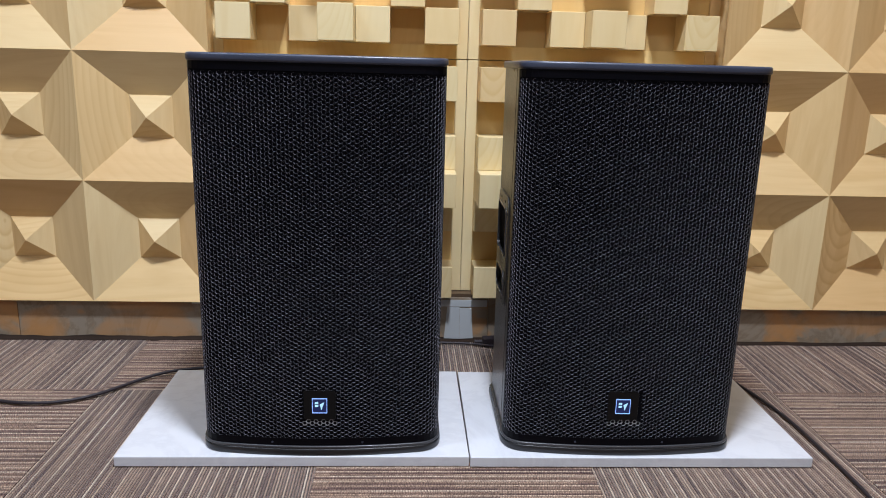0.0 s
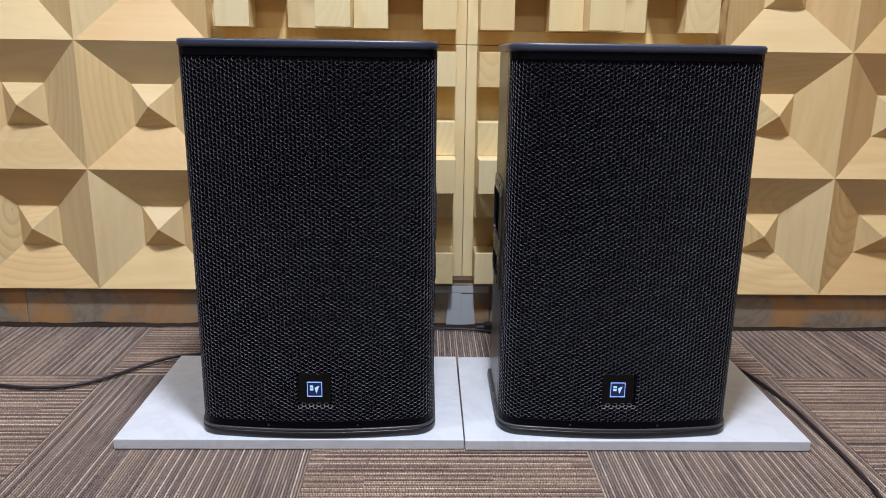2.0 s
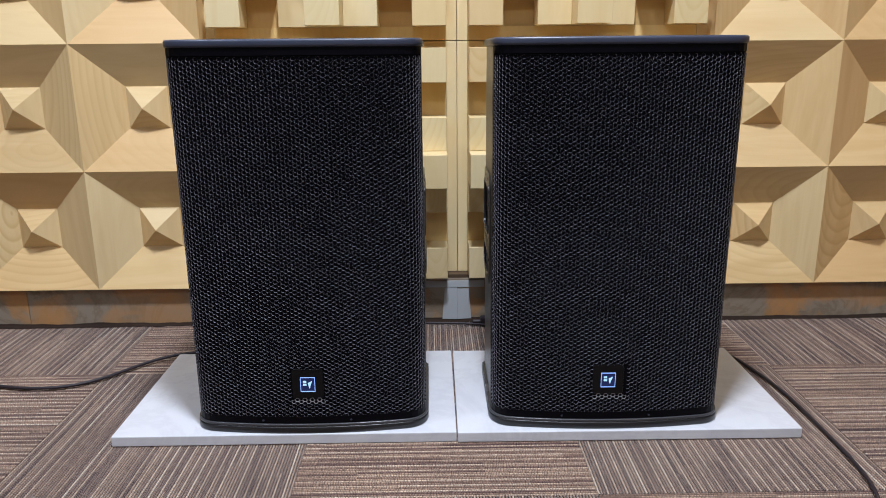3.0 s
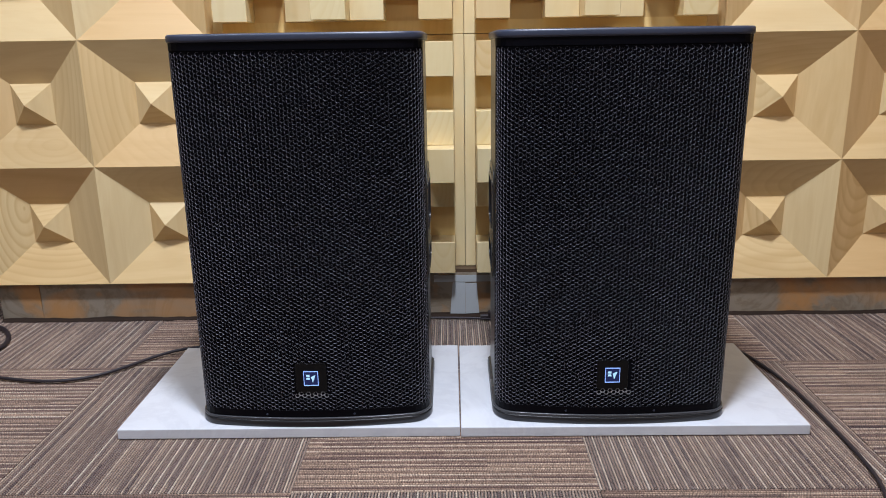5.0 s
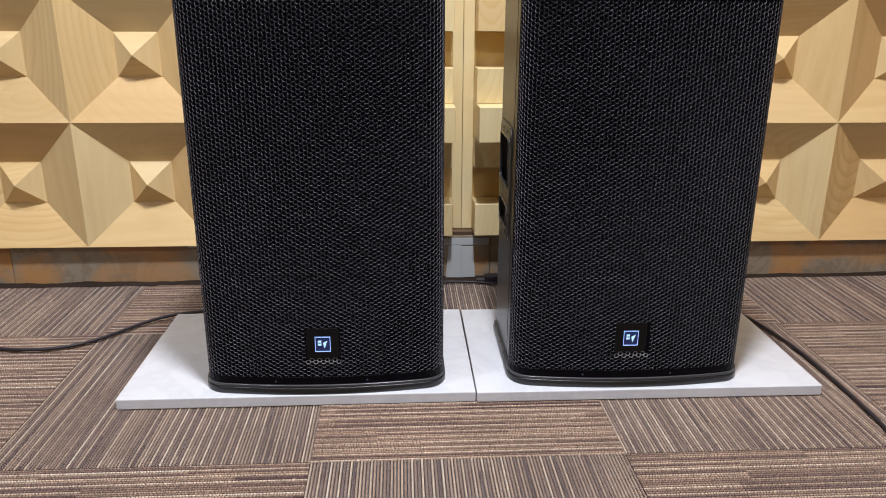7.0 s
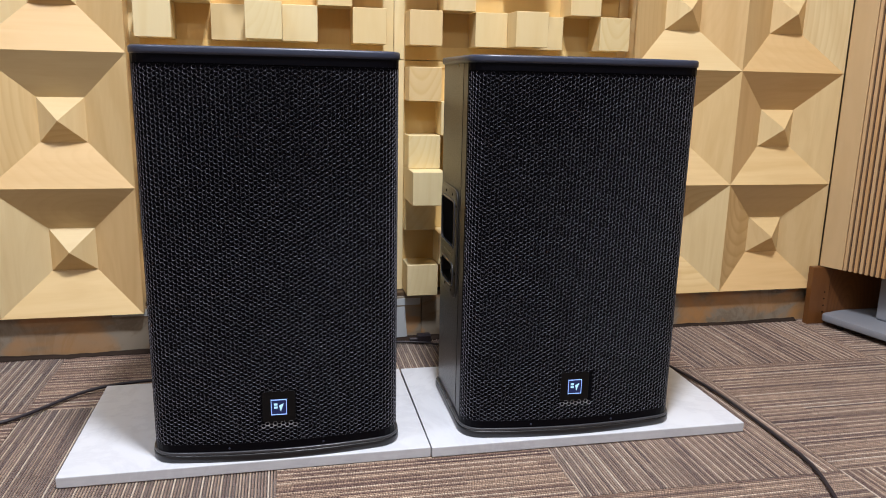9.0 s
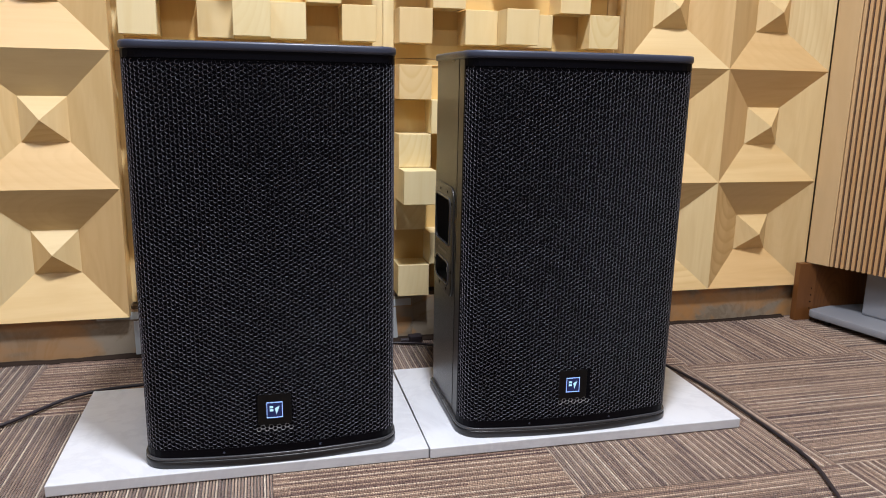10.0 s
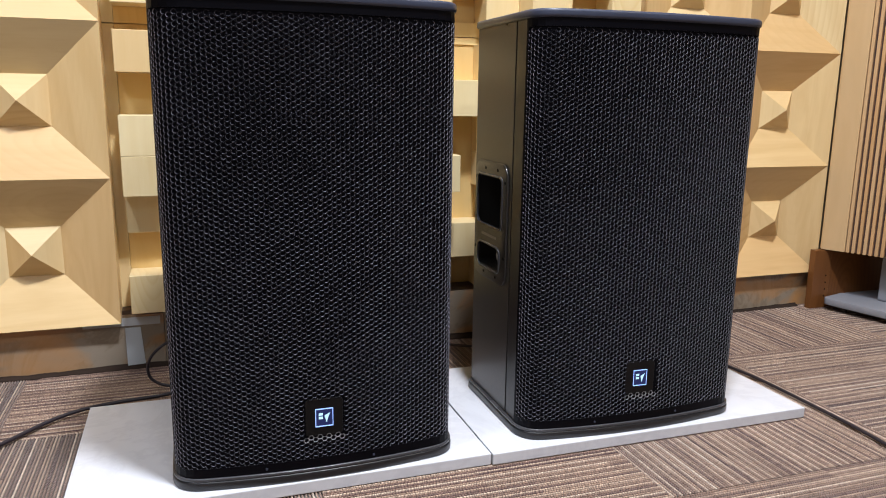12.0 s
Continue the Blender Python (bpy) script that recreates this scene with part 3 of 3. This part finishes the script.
def strip_band(u0, u1, z0, z1, proud, steps=40):
    """A plain bent band of the front sheet, 1 mm thick."""
    bm = bmesh.new()
    grid = []
    for i in range(steps + 1):
        u = u0 + (u1 - u0) * i / steps
        x, y, nx, ny = on_arc(ARC, u)
        grid.append([bm.verts.new((x + nx * d, y + ny * d, z)) for d, z in ((proud, z0), (proud, z1), (proud - 0.001, z1), (proud - 0.001, z0))])
    for a, c in zip(grid, grid[1:]):
        for k in range(4):
            n = (k + 1) % 4
            bm.faces.new((a[k], c[k], c[n], a[n]))
    bm.faces.new(grid[0])
    bm.faces.new(grid[-1][::-1])
    bmesh.ops.recalc_face_normals(bm, faces=bm.faces[:])
    return bm


def side_plate(sx):
    """The moulded handle plate with its two openings."""
    body = extrude(rounded(0.1815, 0.345, 0.146, 0.212, 0.024), 0, 0.0032, 0.0012)
    cuts = [extrude(rounded(0.185, 0.382, 0.112, 0.088, 0.010), -0.01, 0.02), extrude(rounded(0.185, 0.281, 0.100, 0.043, 0.014), -0.01, 0.02)]
    bm = cut(body, cuts)
    m = Matrix(((0, 0, sx, sx * HALF), (1, 0, 0, 0), (0, 1, 0, 0), (0, 0, 0, 1)))
    stand_up(bm, m)
    bmesh.ops.recalc_face_normals(bm, faces=bm.faces[:])
    return bm


def loudspeaker(x, y, turn, label):
    t = thing("loudspeaker", (x, y, 0.02), label, "loudspeaker", "pair of loudspeakers", turn=turn)
    # wooden cabinet behind the front, its sides tapering to the back, with handle pockets
    back = [(-HALF, 0.0975), (HALF, 0.0975), (HALF, 0.262), (0.135, 0.362), (-0.135, 0.362), (-HALF, 0.262)]
    pockets = []
    for sx in (-1, 1):
        pockets.append(box(min(sx * 0.15, sx * 0.3), max(sx * 0.15, sx * 0.3), 0.126, 0.250, 0.262, 0.430, 0.012))
    cabinet = smooth(part("cabinet", cut(extrude(back, 0.0187, 0.682), pockets), black_paint, t), 25)
    core = [(-HALF + 0.005, 0.09), (HALF - 0.005, 0.09), (HALF - 0.005, 0.10), (-HALF + 0.005, 0.10)]
    part("seam", extrude(core, 0.0187, 0.682), groove_black, t, "dark seam between front and cabinet")
    front = [(px, py) for px, py in plan_outline(0.0008, 0.0555)]
    smooth(part("front_baffle", extrude(front, 0.0187, 0.686), foam, t, "black foam behind the grille"))
    for sx in (-1, 1):
        part("front_cheek", box(min(sx * (HALF - 0.008), sx * HALF), max(sx * (HALF - 0.008), sx * HALF), 0.0545, 0.0945, 0.0187, 0.682, 0.002), black_plastic, t)
    # moulded caps
    smooth(part("top_cap", extrude(plan_outline(0.0045), 0.6805, TALL, 0.0042, 4), cap_plastic, t, "dark moulded cap with bluish sheen in its colour"))
    smooth(part("bottom_cap", extrude(plan_outline(0.0062), 0.0, 0.0135, 0.0028, 3), black_plastic, t, "black moulded base"))
    smooth(part("base_ridge", extrude(plan_outline(0.0054), 0.0135, 0.0185, 0.0015, 3), ridge_plastic, t, "raised rim round the base"))
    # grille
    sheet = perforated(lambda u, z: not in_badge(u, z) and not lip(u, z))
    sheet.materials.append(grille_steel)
    sheet.materials.append(rim_glint)
    sheet.materials.append(wall_glint)
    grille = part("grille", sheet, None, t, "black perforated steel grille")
    part("grille_band", strip_band(-U_END - 0.004, U_END + 0.004, GRILLE_Z[1] - 0.001, 0.6808, 0.0023), grille_steel, grille)
    part("grille_band", strip_band(-U_END - 0.004, U_END + 0.004, 0.0183, GRILLE_Z[0] + 0.003, 0.0023), grille_steel, grille)
    for s in (-1, 1):
        part("grille_edge", strip_band(s * (U_END - 0.001), s * (U_END + 0.004), 0.0183, 0.6808, 0.0022, 6), grille_steel, grille)
    edge = perforated(lip, proud=0.0004)
    for _ in range(3):
        edge.materials.append(lit_edge_and_knob)
    part("cut_edge", edge, None, grille, "edge of the badge opening, coloured bright for caught light")
    for u in (-0.085, 0.075):
        bx, by, nx, ny = on_arc(ARC, u)
        part("rivet", stand_up(extrude(rounded(0, 0, 0.0036, 0.0036, 0.0017), 0, 0.001), pose(bx, by - 0.0024, 0.0245, 90)), cap_plastic, grille)
    # badge
    badge = part("badge", stand_up(extrude(rounded(0, 0, 0.056, 0.058, 0.006), 0, 0.004, 0.001), pose(0, 0.0022, BADGE_Z + 0.0005, 90)), badge_black, t, "black badge with a glowing blue sign")
    a = 0.0132
    y_led = -0.0026
    part("led_field", box(-a, a, y_led + 0.0003, y_led + 0.0009, BADGE_Z - a - 0.001, BADGE_Z + a + 0.001), led_field, badge, "dark blue glowing field")
    lines = bmesh.new()
    for x0, x1, z0, z1 in ((-a, a, a - 0.0005, a + 0.001), (-a, a, -a - 0.001, -a + 0.0005), (-a, -a + 0.0010, -a + 0.0005, a - 0.0005), (a - 0.0010, a, -a + 0.0005, a - 0.0005)):
        box(x0, x1, y_led, y_led + 0.0006, BADGE_Z + z0, BADGE_Z + z1, bm=lines)
    part("led_border", lines, led_line, badge, "bright blue glowing border")
    # the sign: two stacked bars and a leaning wedge
    mark = bmesh.new()
    for x0, x1, z0, z1 in ((-0.0082, -0.0022, 0.0034, 0.0072), (-0.0082, -0.0022, -0.0022, 0.0016)):
        box(x0, x1, y_led - 0.0002, y_led + 0.0004, BADGE_Z + z0, BADGE_Z + z1, bm=mark)
    part("led_mark", mark, led_mark, badge)
    wedge = bmesh.new()
    for pts in ([(0.0002, 0.0030), (0.0085, 0.0072), (0.0030, -0.0082)],):
        vs = [wedge.verts.new((px, y_led - 0.0002, BADGE_Z + pz)) for px, pz in pts]
        wedge.faces.new(vs)
    bmesh.ops.recalc_face_normals(wedge, faces=wedge.faces[:])
    part("led_mark", wedge, led_mark, badge)
    # handles
    for sx in (-1, 1):
        plate = smooth(part("handle_plate", side_plate(sx), black_paint, t, "black painted handle plate with two openings"), 30)
        for hy, hz in ((0.150, 0.4385), (0.205, 0.4385), (0.150, 0.2495), (0.205, 0.2495), (0.1160, 0.420), (0.1160, 0.290), (0.2475, 0.420), (0.2475, 0.290)):
            screw = stand_up(extrude(rounded(0, 0, 0.0055, 0.0055, 0.0026), 0, 0.0008), Matrix(((0, 0, sx, sx * (HALF + 0.0031)), (1, 0, 0, hy), (0, 1, 0, hz), (0, 0, 0, 1))))
            part("screw", screw, groove_black, plate)
        onto = Matrix(((0, 0, sx, sx * HALF), (1, 0, 0, 0), (0, 1, 0, 0), (0, 0, 0, 1)))
        for cy, cz, w, h, r in ((0.185, 0.382, 0.112, 0.088, 0.010), (0.185, 0.281, 0.100, 0.043, 0.014)):
            ring = cut(extrude(rounded(cy, cz, w + 0.007, h + 0.007, r + 0.003), 0.001, 0.0052, 0.0016, 3), [extrude(rounded(cy, cz, w - 0.001, h - 0.001, r), -0.02, 0.03)])
            stand_up(ring, onto)
            bmesh.ops.recalc_face_normals(ring, faces=ring.faces[:])
            smooth(part("opening_lip", ring, ridge_plastic, plate, "raised rounded lip of an opening"), 40)
        part("knob", stand_up(extrude(rounded(0.139, 0.290, 0.014, 0.014, 0.0069), -0.004, 0.0050, 0.0022, 3), onto), lit_edge_and_knob, plate, "small round grey knob")
        bar = box(-0.0005, 0.0005, 0.150, 0.218, 0.317, 0.3215)
        part("handle_print", stand_up(bar, pose(sx * (HALF + 0.0033), 0, 0)), grey_print, plate, "small grey print on the handle")
    return t


left_speaker = loudspeaker(-0.2645, 0.010, 0.0, "black loudspeaker with perforated grille and glowing blue badge")
right_speaker = copy_thing(left_speaker, pose(0.2805, 0.011, 0.02, 0, 0, -0.4))
# its badge is shifted sideways to fit the camera's view
for child in right_speaker.children:
    if child.name.startswith("badge"):
        child.location.x -= 0.0035

# ---- cables ----
cable("power_cable", [(-0.42, 0.40, 0.10), (-0.43, 0.43, 0.012), (-0.55, 0.430, 0.010), (-0.64, 0.412, 0.010), (-0.70, 0.372, 0.007), (-0.76, 0.285, 0.006), (-0.83, 0.242, 0.006),
                      (-0.92, 0.243, 0.006), (-1.00, 0.266, 0.006), (-1.15, 0.30, 0.006), (-1.5, 0.25, 0.006)], 0.0036, "black power cable on the carpet", "power cables")
cable("power_cable", [(0.40, 0.40, 0.10), (0.45, 0.425, 0.012), (0.58, 0.43, 0.008), (0.643, 0.390, 0.007), (0.666, 0.30, 0.006), (0.683, 0.20, 0.006), (0.686, 0.12, 0.006), (0.685, 0.04, 0.006),
                      (0.684, -0.04, 0.006), (0.681, -0.10, 0.006), (0.675, -0.16, 0.006), (0.655, -0.22, 0.006), (0.628, -0.28, 0.006), (0.612, -0.34, 0.006), (0.64, -0.42, 0.006), (0.8, -0.6, 0.006)], 0.0033, "black power cable on the carpet", "power cables")
cable("power_cable", [(-1.35, 0.60, 0.006), (-1.22, 0.60, 0.006), (-1.15, 0.56, 0.006), (-1.10, 0.48, 0.006), (-1.09, 0.42, 0.006), (-1.12, 0.36, 0.006), (-1.3, 0.32, 0.006)], 0.0055, "looped black cable on the carpet", "power cables")
cable("signal_cable", [(-0.36, 0.40, 0.12), (-0.45, 0.50, 0.115), (-0.522, 0.50, 0.085), (-0.538, 0.50, 0.035), (-0.515, 0.495, 0.005), (-0.44, 0.47, 0.005), (-0.36, 0.54, 0.005), (-0.30, 0.59, 0.005), (-0.10, 0.612, 0.005), (0.05, 0.606, 0.005), (0.13, 0.585, 0.005), (0.22, 0.45, 0.02), (0.24, 0.395, 0.12)],
      0.0029, "thin black cable running behind the loudspeakers", "power cables")

# a moulded plug at the end of the cable behind the gap
plug = thing("cable_plug", (0.098, 0.604, 0.0), "black moulded plug lying on the carpet by the skirting", "plug", turn=radians(4))
part("body", box(-0.014, 0.022, -0.011, 0.011, 0.0, 0.024, 0.004), rubber, plug)
part("strain_relief", stand_up(extrude(rounded(0, 0, 0.011, 0.011, 0.0054), -0.034, -0.0135, 0.001), pose(0, 0, 0.010, 0, 90, 0)), rubber, plug, "ribbed black cable sleeve")

# ---- carpet tiles, quarter turned ----
TILE = 0.4965


def tile_mesh():
    verts, faces = [], []
    count = 96
    start = -TILE / 2
    prof = [(0.0, -0.0043), (0.13, -0.0038), (0.26, -0.0012), (0.5, 0.0), (0.74, -0.0012), (0.87, -0.0038)]
    pts = []
    for i in range(count):
        for f, z in prof:
            pts.append((start + (i + f) * RIB, z))
    pts.append((start + count * RIB, -0.0043))
    for x, z in pts:
        verts += [(x, -TILE / 2 + 0.0002, z), (x, TILE / 2 - 0.0002, z)]
    for i in range(len(pts) - 1):
        faces.append((2 * i, 2 * i + 2, 2 * i + 3, 2 * i + 1))
    me = bpy.data.meshes.new("carpet_tile")
    me.from_pydata(verts, [], faces)
    me.materials.append(carpet)
    for p in me.polygons:
        p.use_smooth = True
    me.update()
    return me


tile = tile_mesh()
TX, TY = -0.0235, 0.078
for i in range(-5, 6):
    for j in range(-9, 3):
        cx, cy = TX + i * TILE, TY + j * TILE
        if cx - TILE / 2 < X0 - 0.3 or cx + TILE / 2 > X1 + 0.3 or cy + TILE / 2 < Y0 or cy > Y1:
            continue
        quarter = 0 if (i + j) % 2 else 1
        part("carpet_tile", tile, None, floor, at=(cx, cy, 0), turn=radians(90 * quarter))
